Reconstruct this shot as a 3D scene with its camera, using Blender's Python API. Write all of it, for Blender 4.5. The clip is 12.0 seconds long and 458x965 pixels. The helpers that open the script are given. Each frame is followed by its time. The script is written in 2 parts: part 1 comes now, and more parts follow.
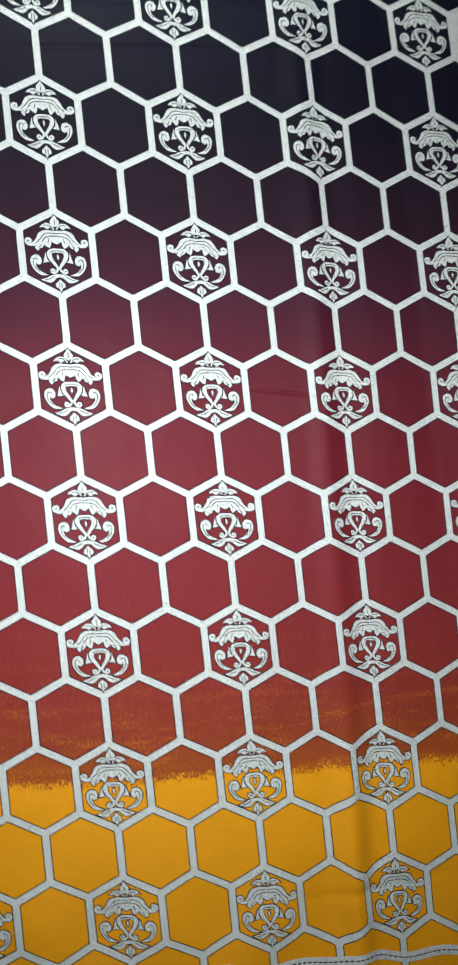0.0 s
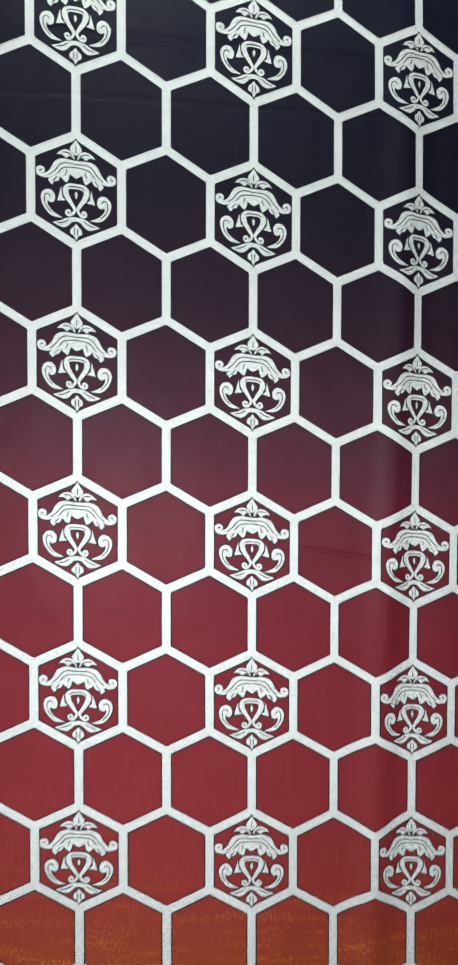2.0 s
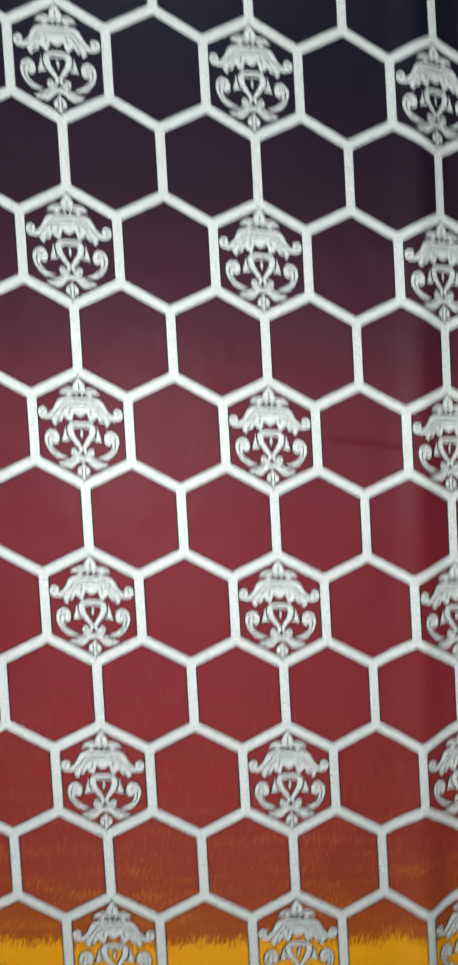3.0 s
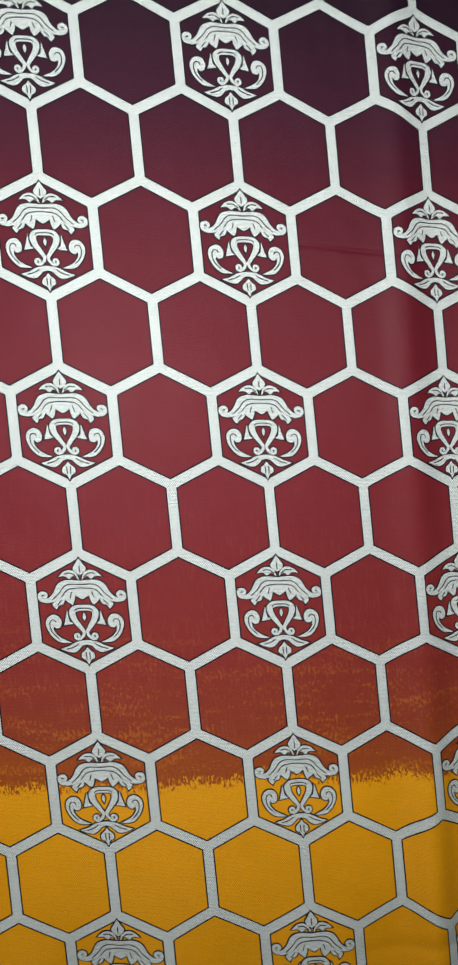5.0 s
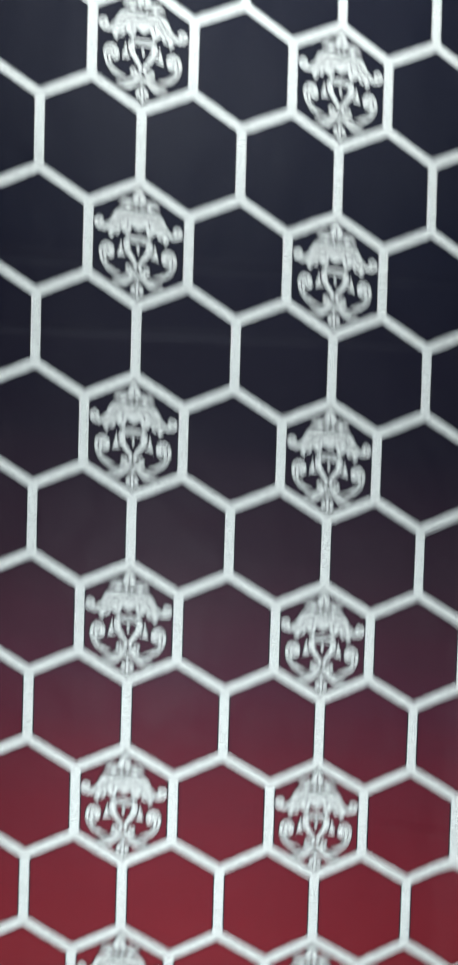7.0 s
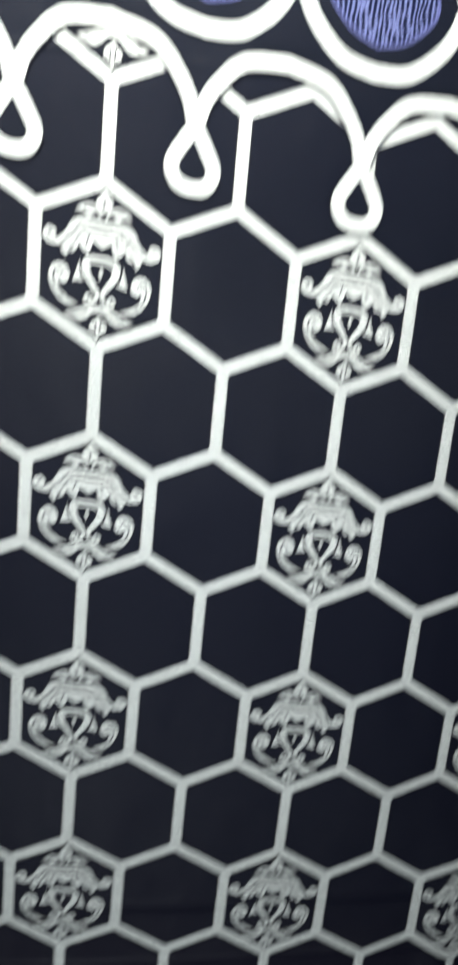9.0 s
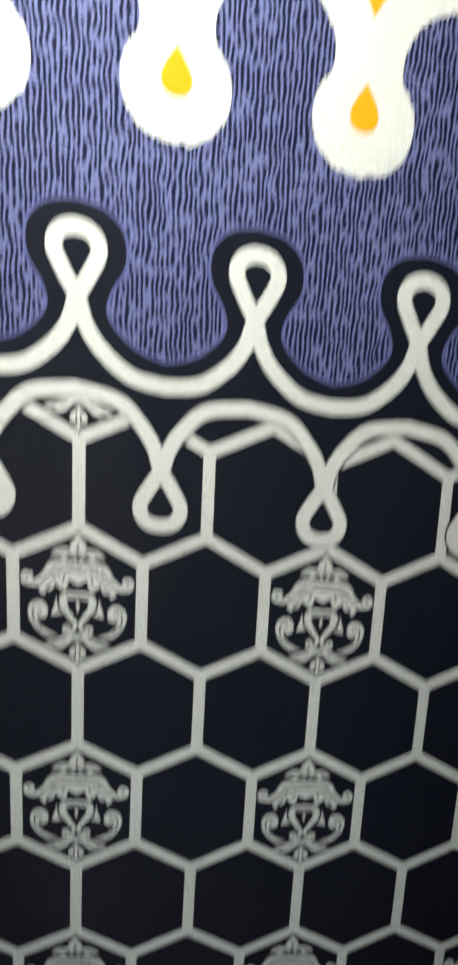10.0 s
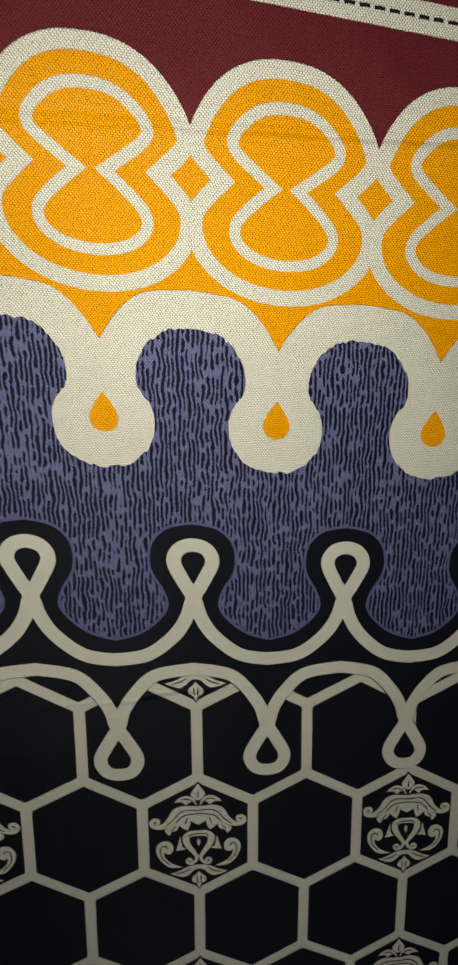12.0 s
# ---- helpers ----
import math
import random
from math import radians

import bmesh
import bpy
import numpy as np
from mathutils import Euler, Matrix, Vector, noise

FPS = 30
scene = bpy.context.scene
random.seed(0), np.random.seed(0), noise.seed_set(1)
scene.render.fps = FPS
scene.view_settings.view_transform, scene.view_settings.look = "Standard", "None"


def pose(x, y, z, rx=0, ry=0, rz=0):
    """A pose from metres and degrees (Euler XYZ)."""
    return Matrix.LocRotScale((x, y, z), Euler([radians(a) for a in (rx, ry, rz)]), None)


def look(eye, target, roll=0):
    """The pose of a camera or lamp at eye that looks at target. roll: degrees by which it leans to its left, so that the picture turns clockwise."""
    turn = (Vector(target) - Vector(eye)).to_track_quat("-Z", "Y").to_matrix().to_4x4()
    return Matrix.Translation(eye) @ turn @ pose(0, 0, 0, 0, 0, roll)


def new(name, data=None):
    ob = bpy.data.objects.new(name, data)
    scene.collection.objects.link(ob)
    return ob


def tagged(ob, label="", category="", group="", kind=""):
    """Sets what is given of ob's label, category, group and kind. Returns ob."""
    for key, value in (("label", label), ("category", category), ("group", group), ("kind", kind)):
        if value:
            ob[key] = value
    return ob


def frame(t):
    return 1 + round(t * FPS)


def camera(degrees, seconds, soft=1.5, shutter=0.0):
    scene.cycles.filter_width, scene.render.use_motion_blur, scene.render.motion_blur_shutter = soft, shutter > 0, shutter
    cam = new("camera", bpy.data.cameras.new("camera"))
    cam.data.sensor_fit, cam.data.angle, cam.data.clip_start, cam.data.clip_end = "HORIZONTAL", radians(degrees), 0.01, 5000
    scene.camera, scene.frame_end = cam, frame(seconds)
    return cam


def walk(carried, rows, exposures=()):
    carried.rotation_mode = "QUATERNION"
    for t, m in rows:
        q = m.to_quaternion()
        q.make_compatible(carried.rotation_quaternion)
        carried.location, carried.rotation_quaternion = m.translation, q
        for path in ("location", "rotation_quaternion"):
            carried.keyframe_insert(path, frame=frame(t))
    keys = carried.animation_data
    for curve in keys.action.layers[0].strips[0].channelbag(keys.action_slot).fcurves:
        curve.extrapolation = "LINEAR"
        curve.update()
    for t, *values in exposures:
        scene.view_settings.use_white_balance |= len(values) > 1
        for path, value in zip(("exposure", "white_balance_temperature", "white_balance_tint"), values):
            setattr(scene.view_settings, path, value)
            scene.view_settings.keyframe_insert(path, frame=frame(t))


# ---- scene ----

from mathutils import geometry

PATH = [  # seconds, x, y, z above the hem line, yaw, pitch, roll
    (0, -0.0065, -0.5212, 0.2537, -10.25, -0.66, -5.84),
    (0.5, -0.0319, -0.4917, 0.3191, -12.49, -5.50, -6.16),
    (1, -0.0197, -0.4699, 0.3346, -10.86, -3.82, -5.48),
    (1.5, 0.0005, -0.4426, 0.3526, -9.08, -3.21, -1.94),
    (2, 0.0148, -0.4154, 0.3608, -7.81, -3.51, 0.38),
    (2.5, 0.0288, -0.3982, 0.3691, -6.32, -2.66, 0.62),
    (3, 0.0293, -0.3882, 0.3126, -5.03, -3.99, -3.00),
    (3.5, 0.0295, -0.3886, 0.2694, -4.86, -4.14, -5.23),
    (3.7, 0.0318, -0.3887, 0.2475, -5.09, -2.99, -5.16),
    (5.3, 0.0281, -0.3710, 0.2260, -5.79, -3.71, -5.33),
    (5.5, 0.0247, -0.3706, 0.2499, -5.68, -4.83, -3.90),
    (6, 0.0246, -0.3721, 0.2994, -5.72, -4.51, -1.94),
    (6.5, 0.0115, -0.3798, 0.3691, -5.10, -3.30, -3.48),
    (7, 0.0107, -0.3658, 0.4724, -4.65, -3.34, 1.89),
    (7.2, 0.0091, -0.3577, 0.5077, -4.95, -3.86, 3.25),
    (8.8, 0.0014, -0.2829, 0.7805, -7.46, -18.37, 4.80),
    (9, 0.0079, -0.2768, 0.8009, -7.80, -17.24, 6.55),
    (9.5, 0.0141, -0.2741, 0.8463, -7.15, -14.91, 8.58),
    (10, 0.0163, -0.2582, 0.9027, -6.36, -17.56, 3.83),
    (10.5, -0.0051, -0.2556, 0.9704, -7.89, -17.35, 4.91),
    (11, -0.0139, -0.2532, 0.9943, -7.31, -18.49, 2.91),
    (11.5, -0.0191, -0.2552, 0.9989, -7.68, -18.87, 1.76),
    (12, -0.0257, -0.2638, 0.9996, -7.61, -17.80, 0.45),
]
LENS = 29.36
PERIOD = 0.07818
SKEW = -0.09881

HEM = 0.55       # height of the lowest medallion row above the floor
CELL = 0.041     # width of one printed hexagon

cam = camera(LENS, 12.0, soft=2.5, shutter=0.6)


def camera_pose(x, y, z, yaw, pitch, roll):
    a, b = radians(yaw), radians(pitch)
    ahead = Vector((-math.sin(a) * math.cos(b), math.cos(a) * math.cos(b), math.sin(b)))
    eye = Vector((x, y, z + HEM))
    return look(eye, eye + ahead, roll)


# seconds, stops, white balance
EXPOSURE = [(0, 0.11, 6400, 9), (0.5, -0.02, 6400, 9), (1, -0.02, 6420, 9.5), (2, -0.06, 6450, 9.5), (3, -0.11, 6570, 9.5), (3.5, -0.24, 6680, 9.5), (5.5, -0.24, 6580, 9), (6, -0.29, 6550, 9),
            (6.5, -0.32, 6530, 9), (7, -0.2, 6270, 8), (8.2, -0.85, 6300, 8.5), (9, -1.20, 6350, 8.5), (9.5, -1.85, 6550, 8), (10, -2.35, 6650, 8), (10.5, -3.38, 7150, 7.5), (11, -3.74, 7550, 7.5), (12, -3.88, 7850, 7.5)]
walk(cam, [(t, camera_pose(*p)) for t, *p in PATH], EXPOSURE)

# ---- light: three small fixed lamps added on the camera's side of the cloth, low, middle and high, in place of a torch carried with the camera; the rest is their bounce ----
world = bpy.data.worlds.new("room_air")
scene.world = world
world.use_nodes = True
world.node_tree.nodes["Background"].inputs[0].default_value = (0.9, 0.95, 1.0, 1)
world.node_tree.nodes["Background"].inputs[1].default_value = 0.02


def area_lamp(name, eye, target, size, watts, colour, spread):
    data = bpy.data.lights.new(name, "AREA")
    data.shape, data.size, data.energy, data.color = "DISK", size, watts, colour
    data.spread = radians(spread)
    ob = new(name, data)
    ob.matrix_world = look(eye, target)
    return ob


# added along the torch's way; the room has no such lamps
area_lamp("lower_torch_standin", (0.033, -0.458, HEM + 0.300), (0.033, 0, HEM + 0.300), 0.05, 1.58, (0.94, 0.985, 1.05), 121)
area_lamp("middle_torch_standin", (0.047, -0.340, HEM + 0.720), (0.047, 0, HEM + 0.720), 0.05, 0.48, (0.95, 0.985, 1.05), 86)
area_lamp("upper_torch_standin", (-0.005, -0.206, HEM + 0.973), (-0.005, 0, HEM + 0.973), 0.05, 3.67, (1.0, 0.98, 0.95), 139)


# ---- materials ----
class Nodes:
    """Short spellings for building a node material."""

    def __init__(self, name, roughness=0.5, specular=0.10):
        self.mat = bpy.data.materials.new(name)
        self.mat.use_nodes = True
        self.tree = self.mat.node_tree
        self.shader = self.tree.nodes["Principled BSDF"]
        self.shader.inputs["Roughness"].default_value = roughness
        self.shader.inputs["Specular IOR Level"].default_value = specular

    def put(self, socket, value):
        if hasattr(value, "is_output"):
            self.tree.links.new(value, socket)
        elif hasattr(value, "__len__") and len(value) == 3 and socket.type == "RGBA":
            socket.default_value = (*value, 1)
        else:
            socket.default_value = value

    def math(self, op, a, b=0.0, clamp=False):
        n = self.tree.nodes.new("ShaderNodeMath")
        n.operation, n.use_clamp = op, clamp
        self.put(n.inputs[0], a)
        self.put(n.inputs[1], b)
        return n.outputs[0]

    def uv(self):
        n = self.tree.nodes.new("ShaderNodeUVMap")
        n.uv_map = "cloth"
        s = self.tree.nodes.new("ShaderNodeSeparateXYZ")
        self.tree.links.new(n.outputs[0], s.inputs[0])
        return s.outputs[0], s.outputs[1]

    def vec(self, x, y, z=0.0):
        n = self.tree.nodes.new("ShaderNodeCombineXYZ")
        for s, v in zip(n.inputs, (x, y, z)):
            self.put(s, v)
        return n.outputs[0]

    def noise(self, vector, scale=1.0, detail=2.0, rough=0.5):
        n = self.tree.nodes.new("ShaderNodeTexNoise")
        self.put(n.inputs["Vector"], vector)
        n.inputs["Scale"].default_value, n.inputs["Detail"].default_value = scale, detail
        n.inputs["Roughness"].default_value = rough
        return n.outputs[0]

    def step(self, value, low, high):
        n = self.tree.nodes.new("ShaderNodeMapRange")
        n.interpolation_type = "SMOOTHSTEP"
        for k, v in enumerate((value, low, high)):
            self.put(n.inputs[k], v)
        return n.outputs[0]

    def mix(self, f, a, b, blend="MIX"):
        n = self.tree.nodes.new("ShaderNodeMix")
        n.data_type, n.blend_type = "RGBA", blend
        self.put(n.inputs[0], f)
        self.put(n.inputs[6], a)
        self.put(n.inputs[7], b)
        return n.outputs[2]

    def ramp(self, value, stops):
        n = self.tree.nodes.new("ShaderNodeValToRGB")
        e = n.color_ramp.elements
        for k, (at, colour) in enumerate(stops):
            p = e[k] if k < 2 else e.new(at)
            p.position, p.color = at, (*colour, 1)
        self.put(n.inputs[0], value)
        return n.outputs[0]


THREAD_U, THREAD_V = 0.00092, 0.00058


def cloth_finish(n, colour, depth=1.0, contrast=0.46):
    """Plain-weave cotton: crowns of crossing threads with darker gaps, slubs, soft creases."""
    u, v = n.uv()
    wob = n.math("MULTIPLY", n.noise(n.vec(u, v), 180, 2), 0.0011)
    across = n.math("DIVIDE", n.math("ADD", v, wob), THREAD_V)
    row = n.math("FLOOR", across)
    along = n.math("ADD", n.math("DIVIDE", n.math("ADD", u, wob), THREAD_U), n.math("MULTIPLY", row, 0.5))
    cu = n.math("ABSOLUTE", n.math("SINE", n.math("MULTIPLY", along, math.pi)))
    cv = n.math("ABSOLUTE", n.math("SINE", n.math("MULTIPLY", across, math.pi)))
    crown = n.step(n.math("MINIMUM", cu, cv), 0.0, 0.75)
    uneven = n.math("ADD", n.math("MULTIPLY", n.noise(n.vec(u, v), 1100, 1), 0.9), 0.55)
    weave = n.math("MULTIPLY", n.math("SUBTRACT", 1.0, crown), uneven)
    slub = n.noise(n.vec(n.math("MULTIPLY", u, 60), n.math("MULTIPLY", v, 1400)), 1, 2)
    patch = n.noise(n.vec(u, v), 22, 3)
    shade = n.math("SUBTRACT", 1 + contrast * 0.28, n.math("MULTIPLY", weave, contrast * 1.25))
    shade = n.math("MULTIPLY", shade, n.math("ADD", n.math("MULTIPLY", slub, 0.16), 0.92))
    shade = n.math("MULTIPLY", shade, n.math("ADD", n.math("MULTIPLY", patch, 0.16), 0.92))
    grey = n.tree.nodes.new("ShaderNodeCombineColor")
    for s in grey.inputs:
        n.put(s, shade)
    n.put(n.shader.inputs["Base Color"], n.mix(1.0, colour, grey.outputs[0], "MULTIPLY"))
    # pressed fold lines across the cloth, level with the floor
    height = n.math("MULTIPLY", weave, -0.00006 * depth)
    for at, lean, wide, high, mid, reach in CREASES:
        level = n.math("ADD", v, n.math("MULTIPLY", u, -lean))
        d = n.math("DIVIDE", n.math("SUBTRACT", n.math("ADD", level, n.math("MULTIPLY", n.noise(n.vec(u, 0.3), 30, 2), 0.003)), at + 0.0015), wide)
        bell = n.math("POWER", 2.718, n.math("MULTIPLY", n.math("MULTIPLY", d, d), -1))
        side = n.math("DIVIDE", n.math("SUBTRACT", u, mid), reach)
        bell = n.math("MULTIPLY", bell, n.math("POWER", 2.718, n.math("MULTIPLY", n.math("MULTIPLY", side, side), -1)))
        height = n.math("ADD", height, n.math("MULTIPLY", bell, high))
    height = n.math("ADD", height, n.math("MULTIPLY", n.noise(n.vec(n.math("MULTIPLY", u, 1.6), v), 24, 2), 0.0016))
    bump = n.tree.nodes.new("ShaderNodeBump")
    bump.inputs["Strength"].default_value, bump.inputs["Distance"].default_value = 1.0, 1.0
    n.put(bump.inputs["Height"], height)
    n.put(n.shader.inputs["Normal"], bump.outputs[0])
    return n.mat


# fold lines: height up the cloth at u = 0, slope, half width, relief, middle and reach along the cloth (metres)
CREASES = [(0.5405, 0.095, 0.0022, 0.0010, 0.06, 0.3), (0.5125, 0.10, 0.0018, 0.0007, 0.06, 0.3), (1.0250, 0.064, 0.0013, -0.0009, 0.06, 0.3),
           (0.8422, 0.12, 0.0010, 0.0006, -0.01, 0.03), (0.3227, -0.082, 0.0011, -0.0007, 0.128, 0.02), (-0.008, 0.10, 0.0035, -0.0008, 0.15, 0.05)]
ROUGH = 0.41

n = Nodes("white_cotton", ROUGH)
white_cotton = cloth_finish(n, (0.74, 0.775, 0.715), contrast=0.75)

n = Nodes("key_line_black", ROUGH)
key_black = cloth_finish(n, (0.012, 0.012, 0.016), contrast=0.1)

n = Nodes("midnight_dye", ROUGH)
midnight = cloth_finish(n, (0.0066, 0.0083, 0.0150), contrast=0.3)

n = Nodes("orange_dye", ROUGH)
orange_dye = cloth_finish(n, (0.93, 0.40, 0.0105), contrast=0.75)

n = Nodes("maroon_dye", ROUGH)
maroon_dye = cloth_finish(n, (0.140, 0.0185, 0.029), contrast=0.8)

n = Nodes("violet_plain_dye", ROUGH)
violet_plain = cloth_finish(n, (0.108, 0.120, 0.285), contrast=0.45)


def streaked_violet():
    """Violet with short dark upright dashes, in wandering columns that break off unevenly."""
    n = Nodes("violet_streaked_dye", ROUGH)
    u, v = n.uv()
    bend = n.math("MULTIPLY", n.noise(n.vec(u, n.math("MULTIPLY", v, 0.75)), 170, 2), 0.0032)
    at = n.math("DIVIDE", n.math("ADD", u, bend), 0.00150)
    column = n.math("FLOOR", at)
    side = n.math("ABSOLUTE", n.math("SUBTRACT", n.math("FRACT", at), 0.5))
    length = n.noise(n.vec(n.math("MULTIPLY", column, 7.31), n.math("MULTIPLY", v, 270)), 1, 1, 0.4)
    fray = n.math("MULTIPLY", n.math("SUBTRACT", n.noise(n.vec(u, v), 1300, 1), 0.5), 0.26)
    dense = n.math("MULTIPLY", n.math("SUBTRACT", n.noise(n.vec(u, v), 60, 2), 0.5), 0.25)
    dash = n.step(n.math("ADD", length, dense), 0.34, 0.50)
    wide = n.math("MULTIPLY", dash, 0.30)
    mask = n.step(n.math("SUBTRACT", n.math("ADD", wide, n.math("MULTIPLY", fray, dash)), side), -0.06, 0.06)
    return cloth_finish(n, n.mix(mask, (0.150, 0.172, 0.355), (0.006, 0.009, 0.034)), contrast=0.8)


violet_streaked = streaked_violet()


def dyed_ground():
    """The ground colour of the hexagons: orange hem, brushed edge, crimson fading to midnight."""
    n = Nodes("graded_ground_dye", ROUGH)
    u, v = n.uv()
    band = n.math("MULTIPLY", n.math("SUBTRACT", n.noise(n.vec(n.math("MULTIPLY", u, 5), n.math("MULTIPLY", v, 90)), 1, 2), 0.5), 0.02)
    at = n.math("ADD", v, band)
    stops = [(0.085, (0.37, 0.078, 0.014)), (0.105, (0.30, 0.048, 0.020)), (0.135, (0.255, 0.030, 0.024)), (0.20, (0.200, 0.021, 0.026)),
             (0.27, (0.155, 0.0145, 0.021)), (0.325, (0.106, 0.0125, 0.0215)), (0.37, (0.056, 0.0112, 0.0235)), (0.42, (0.0235, 0.0095, 0.0180)),
             (0.48, (0.0098, 0.0083, 0.0162)), (0.56, (0.0076, 0.0085, 0.0172)), (0.80, (0.0068, 0.0084, 0.0155))]
    red = n.ramp(at, stops)
    streak = n.noise(n.vec(n.math("MULTIPLY", u, 950), n.math("MULTIPLY", v, 420)), 1, 3, 0.7)
    wave = n.noise(n.vec(n.math("MULTIPLY", u, 22), 0.0), 1, 2)
    edge = n.math("ADD", n.math("ADD", 0.0590, n.math("MULTIPLY", streak, 0.026)), n.math("MULTIPLY", wave, 0.020))
    bare = n.step(n.math("SUBTRACT", edge, v), -0.0014, 0.0014)
    # dry-brush flecks of orange in the lowest red rows
    fleck = n.noise(n.vec(n.math("MULTIPLY", u, 900), n.math("MULTIPLY", v, 520)), 1, 3, 0.7)
    rows = n.noise(n.vec(n.math("MULTIPLY", u, 26), n.math("MULTIPLY", v, 150)), 1, 3)
    reach = n.step(v, 0.170, 0.085)
    amount = n.math("MULTIPLY", n.step(n.math("ADD", fleck, n.math("MULTIPLY", rows, 0.6)), 0.83, 0.99), reach)
    red = n.mix(n.math("MULTIPLY", amount, 0.55), red, (0.66, 0.20, 0.012))
    thread = n.noise(n.vec(n.math("MULTIPLY", u, 1100), n.math("MULTIPLY", v, 90)), 1, 2, 0.6)
    red = n.mix(n.math("MULTIPLY", n.math("MULTIPLY", n.step(thread, 0.52, 0.70), 0.20), n.step(v, 0.26, 0.12)), red, n.mix(0.5, red, (0.55, 0.20, 0.10)))
    return cloth_finish(n, n.mix(bare, red, (0.90, 0.372, 0.0085)), contrast=0.3)


ground_dye = dyed_ground()


def plaster(name, colour):
    n = Nodes(name, 0.8, 0.3)
    t = n.tree.nodes.new("ShaderNodeTexCoord").outputs["Object"]
    f = n.noise(t, 3.0, 4)
    n.put(n.shader.inputs["Base Color"], n.mix(f, [c * 0.9 for c in colour], colour))
    b = n.tree.nodes.new("ShaderNodeBump")
    b.inputs["Distance"].default_value = 0.002
    n.put(b.inputs["Height"], n.noise(t, 120.0, 3))
    n.put(n.shader.inputs["Normal"], b.outputs[0])
    return n.mat


wall_paint = plaster("wall_paint", (0.55, 0.54, 0.50))
floor_screed = plaster("floor_screed", (0.22, 0.20, 0.18))


# ---- the room that closes the place ----
def slab(name, low, high, mat):
    bm = bmesh.new()
    bmesh.ops.create_cube(bm, size=1)
    for p in bm.verts:
        p.co = [l + (c + 0.5) * (h - l) for c, l, h in zip(p.co, low, high)]
    data = bpy.data.meshes.new(name)
    bm.to_mesh(data)
    bm.free()
    data.materials.append(mat)
    return tagged(new(name, data), kind="structure")


slab("floor", (-2.2, -3.2, -0.1), (2.2, 0.128, 0), floor_screed)
slab("ceiling", (-2.2, -3.2, 2.6), (2.2, 0.128, 2.7), wall_paint)
slab("wall_north", (-2.2, 0.028, 0), (2.2, 0.128, 2.6), wall_paint)
slab("wall_south", (-2.2, -3.2, 0), (2.2, -3.1, 2.6), wall_paint)
slab("wall_west", (-2.2, -3.1, 0), (-2.1, 0.026, 2.6), wall_paint)
slab("wall_east", (2.1, -3.1, 0), (2.2, 0.026, 2.6), wall_paint)


# ---- the cloth: u along it, v up it, both in metres ----
def relief(u, v):
    """How far the cloth stands off towards the room at a place."""
    line = 0.1355 + 0.036 * min(max(v, 0.0), 0.6) ** 0.8
    d = (u - line) / 0.0085
    strength = 0.0034 * min(1.0, max(0.0, (0.62 - v) / 0.16)) * (1 + 0.7 * math.exp(-((v - 0.03) / 0.07) ** 2))
    fold = strength * (math.exp(-d * d) - 0.3 * math.exp(-((d - 1.9) ** 2)))
    sag = 0.0016 * math.sin(u * 21 + 1.3 + 2.2 * v) + 0.0012 * math.sin(v * 13 + u * 9)
    hem = 0.0020 * math.exp(-((v + 0.005) / 0.022) ** 2) * math.sin(u * 95)
    # lean and dip near the top, shaped to fit figure spacing in the camera's view
    lean = 0.0135 * max(0.0, min(1.0, (v - 0.925) / 0.10)) ** 1.3 - 0.003 * math.exp(-((v - 0.86) / 0.05) ** 2)
    return 0.0012 + fold + sag + hem + lean


STRETCH = 0.99835
# smooth warp of the hanging cloth, fitted so the print lines up in the camera's view: along it, up it and off the wall,
# in metres
FIT_WARP = [(-0.00256, 0.00162, -0.00026, -0.00022, -0.00023, -0.00171, -0.00043, -0.00147, -0.00126, -0.00038),
        (-0.00089, -0.00003, -0.00117, 0.00079, 0.00047, -0.00002, 0.00025, -0.00089, -0.00248, 0.00064),
        (-0.00450, -0.00257, 0.00065, -0.00038, -0.00113, 0.00224, -0.00029, 0.00073, 0.00155, -0.00038)]


def fit_warp(u, v):
    a, b = max(-0.8, min(2.2, u / 0.1)), (v - 0.45) / 0.5
    terms = (a * b, a * a, b * b, a * a * b, a * b * b, b ** 3, a ** 3, a * a * b * b, b ** 4, a * b ** 3)
    return [sum(k * x for k, x in zip(row, terms)) for row in FIT_WARP]


def place(u, v, lift=0.0):
    v *= STRETCH
    du, dv, off = fit_warp(u, v)
    return (u + du, -relief(u, v) - off - lift, HEM + v + dv + SKEW * (u + du))


LAYER = 0.00025


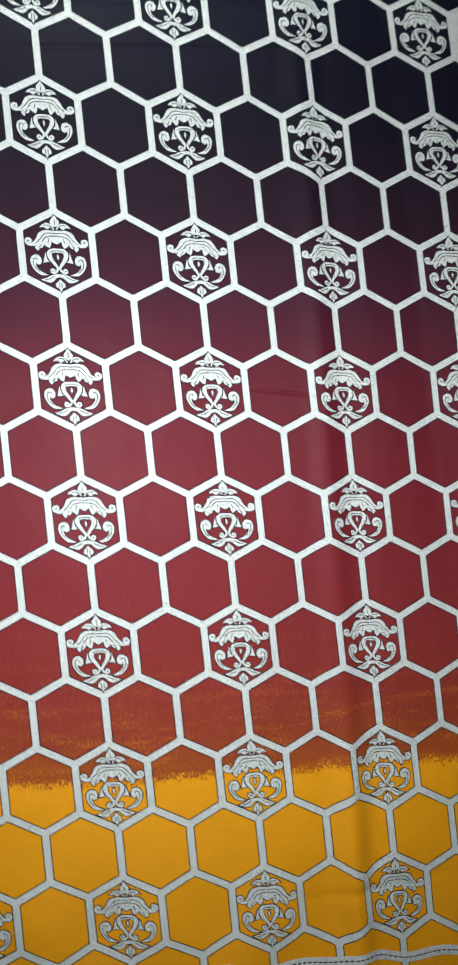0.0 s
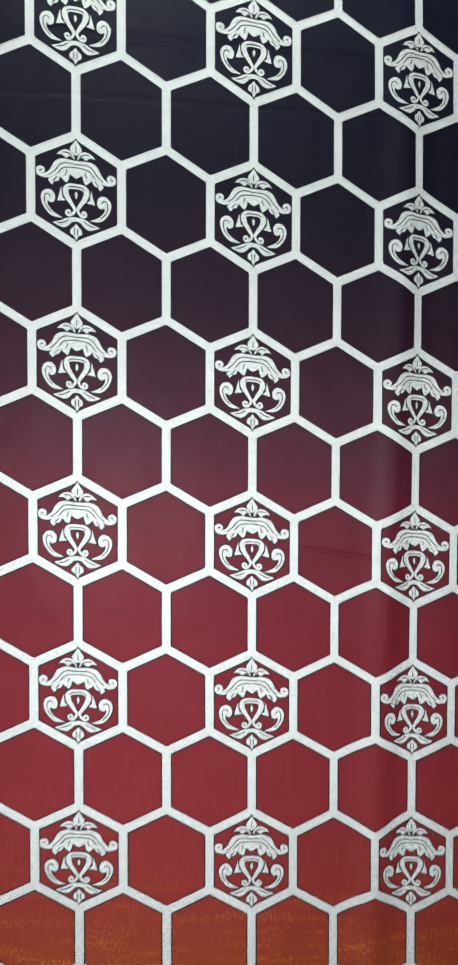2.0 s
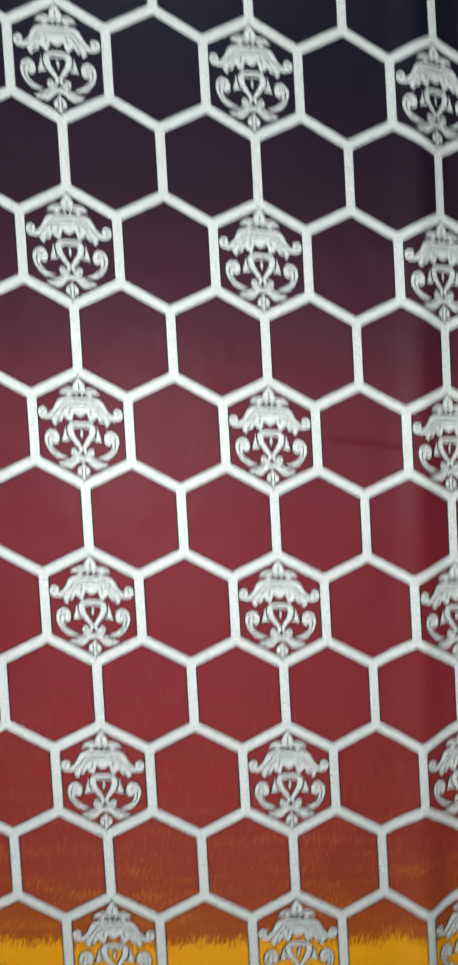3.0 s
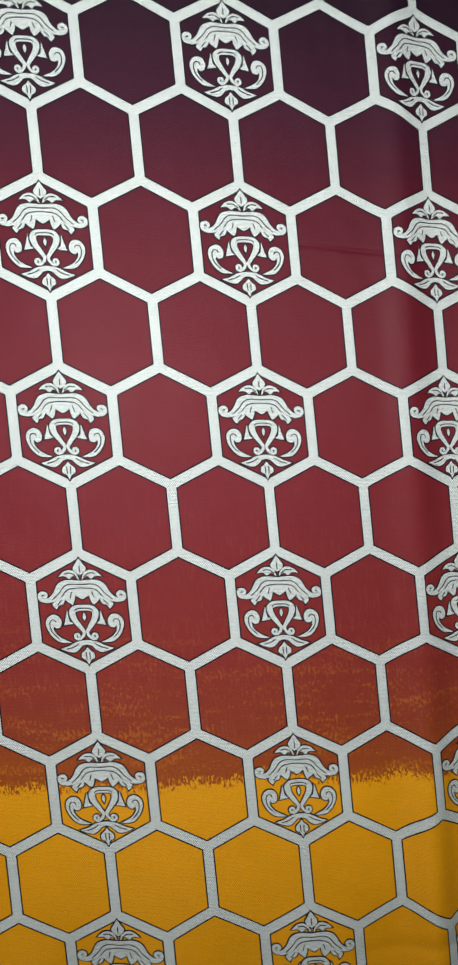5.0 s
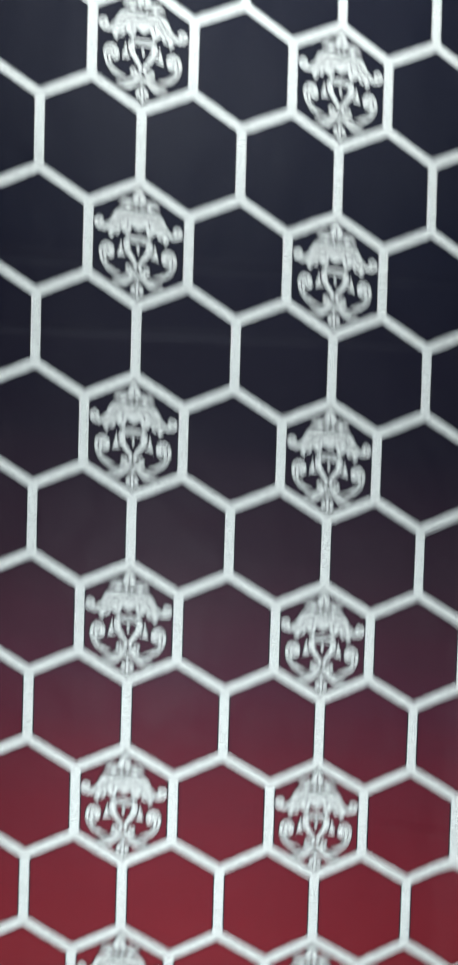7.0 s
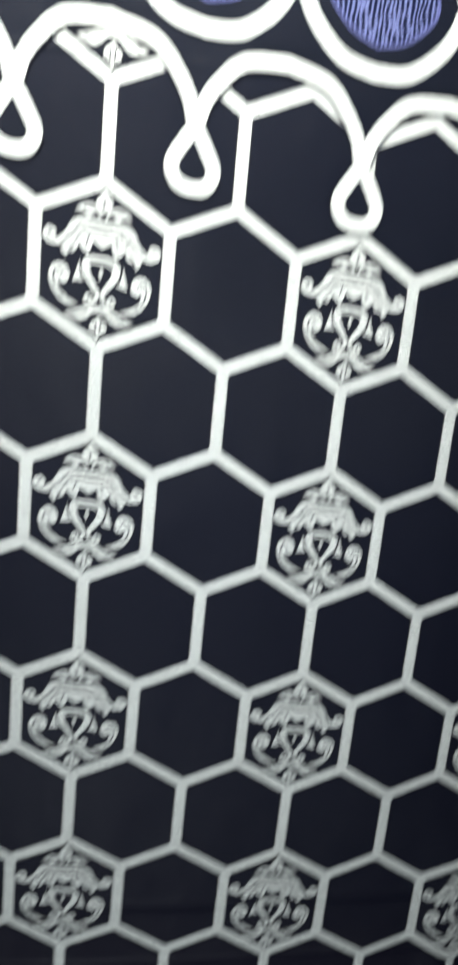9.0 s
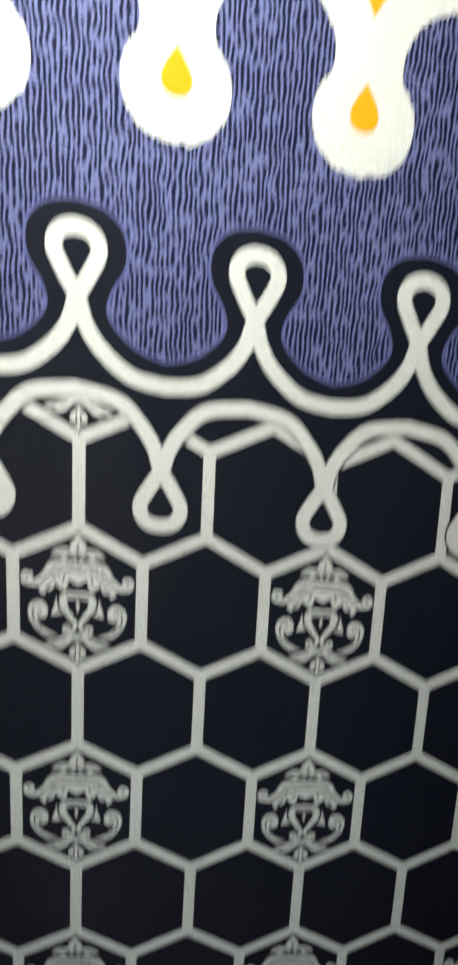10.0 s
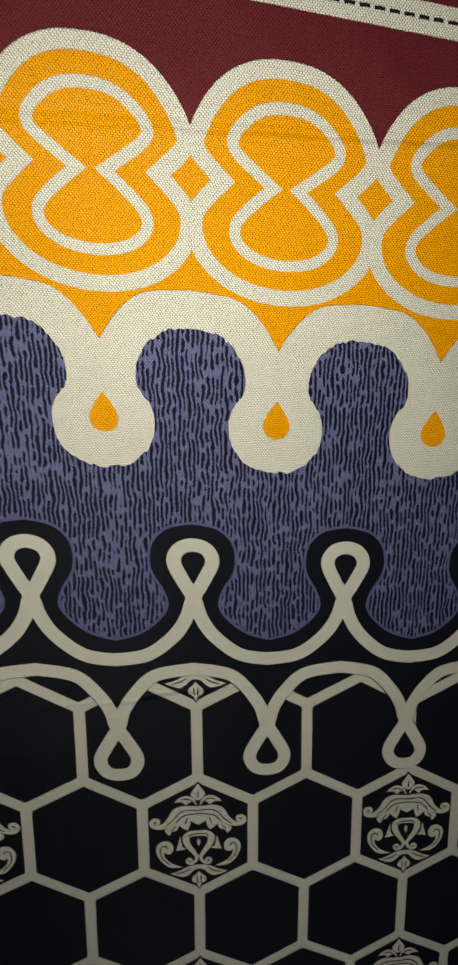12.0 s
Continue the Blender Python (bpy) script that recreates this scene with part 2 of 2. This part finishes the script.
def part(name, points, faces, mats, parent, layer, label="", slots=None, lifts=None):
    """Links one printed piece, given by its points on the cloth, as a mesh lying on it."""
    data = bpy.data.meshes.new(name)
    lifts = lifts or [0.0] * len(points)
    data.from_pydata([place(u, v, layer * LAYER + h) for (u, v), h in zip(points, lifts)], [], faces)
    for m in (mats if isinstance(mats, (list, tuple)) else [mats]):
        data.materials.append(m)
    layer_uv = data.uv_layers.new(name="cloth")
    loops = np.empty(len(data.loops), dtype=np.int32)
    data.loops.foreach_get("vertex_index", loops)
    layer_uv.data.foreach_set("uv", np.array(points, dtype=np.float32)[loops].ravel())
    if slots:
        data.polygons.foreach_set("material_index", np.array(slots, dtype=np.int32))
    data.polygons.foreach_set("use_smooth", np.ones(len(data.polygons), dtype=bool))
    ob = new(name, data)
    ob.parent = parent
    if label:
        tagged(ob, label)
    return ob


def facing(points, faces):
    """Turns every face towards the room."""
    out = []
    for f in faces:
        (ax, ay), (bx, by), (cx, cy) = (points[k] for k in f[:3])
        out.append(tuple(f) if (bx - ax) * (cy - ay) - (by - ay) * (cx - ax) > 0 else tuple(reversed(f)))
    return out


def filled(outline, spacing=0.0025):
    """Points and faces that fill a closed outline, with inner points so that it follows the folds."""
    if spacing:
        dense = []
        for a, b in zip(outline, outline[1:] + outline[:1]):
            k = max(1, int(math.hypot(b[0] - a[0], b[1] - a[1]) / spacing))
            dense += [(a[0] + (b[0] - a[0]) * i / k, a[1] + (b[1] - a[1]) * i / k) for i in range(k)]
        outline = dense
    vs = [p[1] for p in outline]
    pts = [Vector(p) for p in outline]
    rim = len(pts)
    rows = int((max(vs) - min(vs)) / spacing) if spacing else 0
    for r in range(1, rows + 1):
        v = min(vs) + r * spacing
        cross = sorted(a[0] + (v - a[1]) / (b[1] - a[1]) * (b[0] - a[0]) for a, b in zip(outline, outline[1:] + outline[:1]) if (a[1] > v) != (b[1] > v))
        for lo, hi in zip(cross[::2], cross[1::2]):
            k = math.ceil((lo + 0.3 * spacing) / spacing)
            while k * spacing < hi - 0.3 * spacing:
                pts.append(Vector((k * spacing, v)))
                k += 1
    got = geometry.delaunay_2d_cdt(pts, [], [list(range(rim))], 1, 1e-7)
    points = [tuple(p) for p in got[0]]
    return points, facing(points, got[2])


def smooth(points, steps=6, closed=False):
    """A Catmull-Rom curve through points; a point with a third value of 1 stays a corner."""
    n = len(points)
    out = []
    for i in range(n if closed else n - 1):
        p1, p2 = points[i], points[(i + 1) % n]
        p0 = points[(i - 1) % n] if closed or i else p1
        p3 = points[(i + 2) % n] if closed or i + 2 < n else p2
        if len(p1) > 2:
            p0 = p1
        if len(p2) > 2:
            p3 = p2
        for s in range(steps):
            t = s / steps
            out.append(tuple(0.5 * (2 * b + (c - a) * t + (2 * a - 5 * b + 4 * c - d) * t * t + (3 * b - a - 3 * c + d) * t ** 3)
                             for a, b, c, d in zip(p0[:2], p1[:2], p2[:2], p3[:2])))
    if not closed:
        out.append(tuple(points[-1][:2]))
    return out


def mirrored(half, closed=True):
    """The right half of an outline, given from top to bottom on the axis, with its mirror image."""
    left = [(-p[0], *p[1:]) for p in half[::-1]]
    if half[-1][0] == 0:
        left = left[1:]
    if half[0][0] == 0:
        left = left[:-1]
    return half + left


def moved(points, du, dv=0.0):
    return [(p[0] + du, p[1] + dv, *p[2:]) for p in points]


def ribbon(path, width, closed=False, rise=0.0):
    """A band along a path; width is a number or one for each point. rise lifts it along its way, so that it crosses over itself."""
    n = len(path)
    points, faces, lifts = [], [], []
    for i, (x, y) in enumerate(path):
        a = path[i - 1] if i or closed else path[i]
        b = path[(i + 1) % n] if i + 1 < n or closed else path[i]
        dx, dy = b[0] - a[0], b[1] - a[1]
        size = math.hypot(dx, dy) or 1.0
        w = (width[i] if hasattr(width, "__len__") else width) / 2
        # a sharper bend needs a longer mitre
        e, f = path[i - 1] if i or closed else path[i], path[i]
        seg = (f[0] - e[0], f[1] - e[1])
        ls = math.hypot(*seg)
        cosine = abs(seg[0] * dx + seg[1] * dy) / (ls * size) if ls else 1.0
        w /= max(cosine, 0.6)
        nx, ny = -dy / size * w, dx / size * w
        points += [(x + nx, y + ny), (x, y), (x - nx, y - ny)]
        lifts += [rise * i / n] * 3
    for i in range(n if closed else n - 1):
        j = (i + 1) % n
        for k in (0, 1):
            faces.append((3 * i + k, 3 * i + k + 1, 3 * j + k + 1, 3 * j + k))
    return points, facing(points, faces), lifts


# the white cotton itself
U0, U1, V0, V1 = -0.17, 0.33, -0.125, 1.090
nu, nv = 200, 410
sheet_points = [(U0 + (U1 - U0) * i / nu, V0 + (V1 - V0) * j / nv) for j in range(nv + 1) for i in range(nu + 1)]
sheet_faces = [(j * (nu + 1) + i, j * (nu + 1) + i + 1, (j + 1) * (nu + 1) + i + 1, (j + 1) * (nu + 1) + i) for j in range(nv) for i in range(nu)]
cloth = part("printed_fabric", sheet_points, sheet_faces, white_cotton, None, 0)
tagged(cloth, "white honeycomb wax-print cotton, crimson to midnight, orange border, on wall", "fabric")
thick = cloth.modifiers.new("thickness", "SOLIDIFY")
thick.thickness, thick.offset = 0.0008, -1

# ---- the honeycomb ----
ROW = PERIOD / 2
SIDE, TIP = 0.0142, 0.0249     # half the upright side, centre to tip
BAR = 0.0046                   # width of the white lines


def hexagon(u, v, gap):
    """A pointed hexagon, drawn in by half the white line."""
    slope = math.atan2(TIP - SIDE, CELL / 2)
    w = CELL / 2 - gap
    top = TIP - gap / math.cos(slope)
    side = top - w * math.tan(slope)
    corners = [(0, top), (w, side), (w, -side), (0, -top), (-w, -side), (-w, side)]
    out = []
    for a, b in zip(corners, corners[1:] + corners[:1]):
        out += [(u + a[0] + (b[0] - a[0]) * k / 8, v + a[1] + (b[1] - a[1]) * k / 8) for k in range(8)]
    return out


def scaled(points):
    """Ornament drawing units (a 430-unit wide hexagon, y down) to metres from the middle of the hexagon."""
    return [((p[0] - 257) * 9.5e-5, (302 - p[1]) * 8.95e-5, *p[2:]) for p in points]


def spiral(cx, cy, r, start, turns, inner=0.15, n=20):
    return [(cx + r * (1 - (1 - inner) * k / n) * math.cos(start + turns * 2 * math.pi * k / n),
             cy + r * (1 - (1 - inner) * k / n) * math.sin(start + turns * 2 * math.pi * k / n)) for k in range(n + 1)]


def ornament_shapes():
    """The pieces of the middle and of the right half: name, kind, points, and for a stroke its widths at start, middle and end."""
    mid = [
        ("bud", "fill", [(257, 50, 1), (272, 74), (285, 96), (276, 116), (257, 130, 1), (238, 116), (229, 96), (242, 74)]),
        ("cap", "fill", [(100, 244), (120, 230), (137, 210), (152, 178), (172, 160), (204, 152), (257, 156), (310, 152), (342, 160), (362, 178), (377, 210), (394, 230), (414, 244),
                         (400, 257), (374, 252), (350, 234), (332, 210), (310, 194), (257, 188), (204, 194), (182, 210), (164, 234), (140, 252), (114, 257)]),
        ("brow", "fill", [(188, 204), (214, 190), (257, 184), (300, 190), (326, 204), (334, 236), (318, 258), (301, 270, 1), (291, 248), (287, 224, 1), (271, 236), (257, 244, 1),
                          (243, 236), (227, 224, 1), (223, 248), (213, 270, 1), (196, 258), (180, 236)]),
        ("droplet", "fill", [(257, 308, 1), (264, 326), (257, 348, 1), (250, 326)]),
        ("tail_bud", "fill", [(257, 470, 1), (268, 486), (283, 500), (284, 522), (268, 532), (257, 556, 1), (246, 532), (230, 522), (231, 500), (246, 486)]),
    ]
    half = [
        ("side_leaf", "fill", [(262, 152, 1), (272, 122), (296, 106), (326, 112), (350, 136, 1), (322, 134), (304, 148), (286, 134)]),
        ("curl", "line", [(390, 240), (405, 250)] + spiral(421, 226, 23, 1.9, -1.2, 0.12), (20, 15, 11)),
        ("fringe", "fill", [(330, 220, 1), (358, 242), (386, 262), (384, 276), (370, 290, 1), (360, 272), (344, 268), (334, 250)]),
        ("heart", "line", [(254, 284), (287, 286), (306, 302), (302, 334), (282, 368), (263, 398)], (26, 28, 14)),
        ("blade", "fill", [(328, 294, 1), (337, 330), (347, 366, 1), (308, 358), (322, 344)]),
        ("side_scroll", "fill", [(320, 448, 1), (372, 445), (407, 411), (424, 366), (418, 334), (397, 316), (372, 319), (357, 344), (362, 372), (380, 380), (391, 370), (390, 394), (366, 424)]),
        ("small_curl", "line", [(263, 394), (267, 413)] + spiral(292, 417, 17, 2.6, -1.15, 0.2), (13, 11, 8)),
        ("foot_leaf", "fill", [(372, 477, 1), (334, 464), (302, 446), (256, 438), (254, 456), (277, 464), (291, 480), (313, 495), (340, 491)]),
    ]
    for name, kind, pts, *rest in half:
        mid.append((name, kind, pts, *rest))
        mid.append((name, kind, [(514 - p[0], *p[1:]) for p in pts], *rest))
    return mid


VEINS = {"cap": [[(128, 244), (160, 214), (180, 186), (208, 172), (257, 174), (306, 172), (334, 186), (354, 214), (386, 244)], [(182, 212), (204, 196), (257, 190), (310, 196), (332, 212)]],
         "bud": [[(257, 84), (257, 116)]], "tail_bud": [[(249, 494), (250, 528)], [(265, 494), (264, 528)]],
         "brow": [[(214, 208), (206, 236)], [(300, 208), (308, 236)]],
         "side_scroll": [[(380, 352), (386, 340), (402, 342), (408, 366), (400, 398), (374, 428)]], "foot_leaf": [[(292, 454), (316, 470), (346, 479)]],
         "heart": [[(257, 286), (284, 288), (297, 298)]],
         "side_leaf": [[(272, 138), (296, 120), (322, 122)]], "fringe": [[(346, 246), (366, 270)]]}


def ornament_pieces():
    """Each piece as name, points, faces, slots (0: black outline, 1: white) and lifts, about the middle of its hexagon."""
    out = []
    for number, (name, kind, pts, *rest) in enumerate(ornament_shapes()):
        path, step = scaled(pts), number * 0.000005
        if kind == "fill":
            outline = smooth(path, 4, True)
            face_points, faces = filled(outline, 0.003)
            rim, rim_faces, _ = ribbon(outline, 0.0011, True)
        else:
            line = smooth(path, 3)
            a, b, c = rest[0]
            count = len(line) - 1
            width = [(a + (b - a) * min(1, 2 * k / count) if 2 * k < count else b + (c - b) * (2 * k / count - 1)) * 9.2e-5 for k in range(count + 1)]
            face_points, faces, _ = ribbon(line, width)
            rim, rim_faces, _ = ribbon(line, [w + 0.0010 for w in width])
        base = len(face_points)
        points, faces_all = face_points + rim, faces + [tuple(base + k for k in f) for f in rim_faces]
        slots = [1] * len(faces) + [0] * len(rim_faces)
        lifts = [LAYER + step] * base + [step] * len(rim)
        left = sum(p[0] for p in pts) / len(pts) < 250
        for vein in VEINS.get(name, ()):
            if left:
                vein = [(514 - x, y) for x, y in vein]
            base = len(points)
            line, line_faces, _ = ribbon(smooth(scaled(vein), 4), 0.00045)
            points, faces_all = points + line, faces_all + [tuple(base + k for k in f) for f in line_faces]
            slots, lifts = slots + [0] * len(line_faces), lifts + [1.9 * LAYER] * len(line)
        out.append((name, points, faces_all, slots, lifts))
    return out


ORNAMENT = ornament_pieces()

for row in range(-3, 23):
    v = row * ROW + 0.0008
    for col in range(-4, 8):
        u = (col + (0.5 if row % 2 else 0.0)) * CELL
        if not -0.10 < u < 0.275:
            continue
        outline = hexagon(u, v, BAR / 2)
        pts, fcs = filled(outline)
        rim, rim_faces, _ = ribbon([(x + 0.0001, y - 0.0001) for x, y in outline], 0.0006, True)
        base = len(pts)
        crest = row % 2 == 0 and col % 2 == 0
        cell = part("hexagon", pts + rim, fcs + [tuple(base + k for k in f) for f in rim_faces], [ground_dye, key_black], cloth, 1,
                    "hexagon with a white scroll ornament" if crest else "",
                    slots=[0] * len(fcs) + [1] * len(rim_faces), lifts=[0.0] * len(pts) + [0.00012] * len(rim))
        if crest:
            for name, p, f, sl, h in ORNAMENT:
                part(name, moved(p, u, v), f, [key_black, white_cotton], cell, 2, slots=sl, lifts=h)

# ---- the border ----
LOOP_STEP, DRIP_STEP = 0.0535, 0.0543
HANG_DROP, LOOP_DROP, DRIP_DROP, EIGHT_DROP = -0.0010, -0.0008, -0.0008, -0.0003
LEFT, RIGHT = -0.165, 0.325


def repeats(first, step):
    k = math.ceil((LEFT + step / 2 - first) / step)
    while first + k * step < RIGHT - step / 2:
        yield first + k * step
        k += 1


def band(name, low, high, mat, layer, label=""):
    """A strip of ground colour right along the cloth."""
    outline = [(LEFT + (RIGHT - LEFT) * k / 160, low) for k in range(161)] + [(RIGHT - (RIGHT - LEFT) * k / 160, high) for k in range(161)]
    return part(name, *filled(outline, 0.003), mat, cloth, layer, label)


HALF = LOOP_STEP / 2


def joined(line):
    """A cord drawn a little past both ends, so that neighbours lap."""
    return [(line[0][0] - 0.0006, line[0][1])] + line + [(line[-1][0] + 0.0006, line[-1][1])]


band("maroon_band", 0.985, V1 - 0.002, maroon_dye, 2)
band("orange_band", 0.950, 1.0225, orange_dye, 3)

# hanging loops and the midnight band above them
arch = [(-HALF, 0.8525), (-0.0138, 0.8501), (-0.0066, 0.8434), (-0.0024, 0.8368), (-0.0006, 0.8308)]
down = arch + [(0.0034, 0.8242), (0.0065, 0.8178), (0.0046, 0.8130), (0, 0.8116)]
down += [(-p[0], p[1]) for p in down[-2::-1]]
for u in repeats(0.0257, LOOP_STEP):
    side = smooth(arch, 6)
    under = [(x, y) for x, y in side] + [(-x, y) for x, y in side[::-1]]
    under = [p for k, p in enumerate(under) if abs(p[0]) > 0.0009]
    part("midnight_panel", *filled(moved(under + [(HALF, 0.887), (-HALF, 0.887)], u, HANG_DROP)), midnight, cloth, 5)
    part("loop_field", *filled(moved(smooth([(0, 0.8255, 1), (0.0045, 0.8190), (0.0035, 0.8140), (0, 0.8125), (-0.0035, 0.8140), (-0.0045, 0.8190)], 4, True), u, HANG_DROP)), midnight, cloth, 5)
    line = joined(moved(smooth(down, 6), u, HANG_DROP))
    edge, edge_faces, edge_lift = ribbon(line, 0.0055, rise=0.0002)
    part("loop_outline", edge, edge_faces, key_black, cloth, 5.6, lifts=edge_lift)
    pts, fcs, up = ribbon(line, 0.0046, rise=0.0002)
    part("hanging_loop", pts, fcs, white_cotton, cloth, 7.5, "white printed cord with a hanging loop", lifts=up)

up_half = [(-HALF, 0.8560), (-0.016, 0.8579), (-0.0070, 0.8650), (-0.0024, 0.8722), (-0.0005, 0.8785), (0.0036, 0.8862), (0.0065, 0.8930), (0.0046, 0.8976), (0, 0.8992)]
up_loop = up_half + [(-p[0], p[1]) for p in up_half[-2::-1]]
for u in repeats(-0.0003, LOOP_STEP):
    half_line = [(0, 0.9065), (0.008, 0.9048), (0.0130, 0.9000), (0.0143, 0.8935), (0.0132, 0.8880), (0.0100, 0.8825), (0.0085, 0.8762),
                 (0.0120, 0.8705), (0.0185, 0.8655), (HALF, 0.8630)]
    right = smooth(half_line, 5)
    curve = right[::-1] + [(-x, y) for x, y in right[1:]]
    part("midnight_bulb", *filled(moved(curve + [(-HALF, 0.8560), (HALF, 0.8560)], u, LOOP_DROP)), midnight, cloth, 7)
    pts, fcs, _ = ribbon(moved(curve, u, LOOP_DROP), 0.0018)
    part("violet_rim", pts, fcs, violet_plain, cloth, 6.6)
    pts, fcs, up = ribbon(joined(moved(smooth(up_loop, 6), u, LOOP_DROP)), 0.0048, rise=0.0002)
    part("standing_loop", pts, fcs, white_cotton, cloth, 8.2, "white printed cord with a standing loop", lifts=up)

drip_half = [(0, 0.9660, 1), (0.0040, 0.9725), (0.0085, 0.9775), (0.0145, 0.9810), (DRIP_STEP / 2, 0.9824, 1), (DRIP_STEP / 2, 0.9710, 1), (0.0205, 0.9704), (0.0150, 0.9668),
             (0.0112, 0.9610), (0.0102, 0.9560), (0.0108, 0.9515), (0.0140, 0.9470), (0.0155, 0.9410), (0.0140, 0.9335), (0.0085, 0.9275), (0, 0.9255)]
rng = random.Random(4)
for u in repeats(0.0273, DRIP_STEP):
    part("violet_field", *filled(moved([(-DRIP_STEP / 2, 0.860), (DRIP_STEP / 2, 0.860), (DRIP_STEP / 2, 0.9755), (0.0085, 0.9740), (0.0080, 0.9450), (-0.0080, 0.9450), (-0.0085, 0.9740), (-DRIP_STEP / 2, 0.9755)], u, DRIP_DROP)),
         violet_streaked, cloth, 6, "violet ground with dark vertical streaks")
    outline = smooth(mirrored(drip_half), 7, True)
    # a ragged lower edge, bitten by the streaks
    ragged = [(x, y + (rng.uniform(-0.0006, 0.0005) if y < 0.972 and abs(x) < DRIP_STEP / 2 - 0.001 and not (abs(x) < 0.006 and y > 0.95) else 0.0)) for x, y in outline]
    part("white_drip", *filled(moved(ragged, u, DRIP_DROP)), white_cotton, cloth, 7.6, "white scalloped drip with a round end")
    drop = smooth([(0, 0.9500, 1), (0.0030, 0.9455), (0.0044, 0.9415), (0.0030, 0.9382), (0, 0.9372), (-0.0030, 0.9382), (-0.0044, 0.9415), (-0.0030, 0.9455)], 5, True)
    part("teardrop", *filled(moved(drop, u, DRIP_DROP)), orange_dye, cloth, 8.6)

def drawn_in(points):
    """Shrinks the figures to fit the camera's view, where the leaning top of the cloth stands nearer."""
    return [(p[0] / 1.05, 0.987 + (p[1] - 0.987) / (1.09 if p[1] > 1.0142 else 1.06), *p[2:]) for p in points]


outer = mirrored([(0, 1.0473), (0.0065, 1.0468), (0.0128, 1.0446), (0.0185, 1.0404), (0.0233, 1.0342), (0.0262, 1.0282), (0.0271, 1.0248), (0.0252, 1.0210), (0.0190, 1.0142, 1),
                  (0.0246, 1.0085), (0.0272, 1.0045), (0.0276, 0.9995), (0.0256, 0.9935), (0.0205, 0.9878), (0.0140, 0.9840), (0.0070, 0.9820), (0, 0.9814)])
inner = mirrored([(0, 1.0369), (0.0052, 1.0364), (0.0100, 1.0343), (0.0146, 1.0300), (0.0163, 1.0262), (0.0148, 1.0230), (0.0095, 1.0187), (0.0038, 1.0144, 1),
                  (0.0090, 1.0093), (0.0138, 1.0045), (0.0155, 1.0010), (0.0146, 0.9972), (0.0108, 0.9938), (0.0057, 0.9920), (0, 0.9914)])


def spread(path, d):
    """A closed outline set off outwards (or inwards, where d is negative), without the loops that tight bends would give."""
    n = len(path)
    out = []
    for i in range(n):
        (ax, ay), (bx, by), (cx, cy) = path[i - 1], path[i], path[(i + 1) % n]
        l1, l2 = math.hypot(bx - ax, by - ay), math.hypot(cx - bx, cy - by)
        n1, n2 = (-(by - ay) / l1, (bx - ax) / l1), (-(cy - by) / l2, (cx - bx) / l2)
        nx, ny = n1[0] + n2[0], n1[1] + n2[1]
        k = d / max(0.35, (nx * nx + ny * ny) / 2)
        p = (bx + nx * k, by + ny * k)
        near = min((p[0] - q[0]) ** 2 + (p[1] - q[1]) ** 2 for q in path)
        if near > (0.96 * d) ** 2:
            out.append(p)
    return out


for number, u in enumerate(repeats(0.0280, DRIP_STEP)):
    ring = moved(smooth(drawn_in(outer), 4, True), u, EIGHT_DROP)
    lace = moved(smooth(drawn_in(inner), 4, True), u, EIGHT_DROP)
    part("outer_ring", *filled(spread(ring, 0.00235)), white_cotton, cloth, 4 + 0.35 * (number % 2), "white figure-eight ring")
    part("figure_eight", *filled(spread(ring, -0.00235)), orange_dye, cloth, 5.2)
    part("inner_ring", *filled(spread(lace, 0.0016)), white_cotton, cloth, 6.2)
    part("hourglass", *filled(spread(lace, -0.0016)), orange_dye, cloth, 7.2)

# the selvedges, each a white strip with a dashed line
def selvedge(u):
    return 1.0619 - 0.026 * u


top_line = [(LEFT + (RIGHT - LEFT) * k / 120, selvedge(LEFT + (RIGHT - LEFT) * k / 120)) for k in range(121)]
pts, fcs, _ = ribbon(top_line, 0.0080)
part("selvedge_strip", pts, fcs, white_cotton, cloth, 3, "white selvedge strip")
for k in range(110):
    u = LEFT + 0.002 + k * 0.0044
    pts, fcs, _ = ribbon([(u, selvedge(u)), (u + 0.0015, selvedge(u) + 0.0001), (u + 0.0031, selvedge(u))], 0.0010)
    part("dash", pts, fcs, key_black, cloth, 4)


def hem_line(u):
    return -0.0345 + 0.0012 * math.sin(u * 140 + 0.4) + 0.0008 * math.sin(u * 61)


bottom = [(LEFT + (RIGHT - LEFT) * k / 240, hem_line(LEFT + (RIGHT - LEFT) * k / 240)) for k in range(241)]
pts, fcs, _ = ribbon(bottom, 0.0060)
part("hem_strip", pts, fcs, white_cotton, cloth, 5, "white selvedge strip along the lower edge")
for k in range(150):
    u = LEFT + 0.002 + k * 0.0032
    pts, fcs, _ = ribbon([(u, hem_line(u)), (u + 0.0011, hem_line(u + 0.0011)), (u + 0.0022, hem_line(u + 0.0022))], 0.0008)
    part("dash", pts, fcs, key_black, cloth, 6)
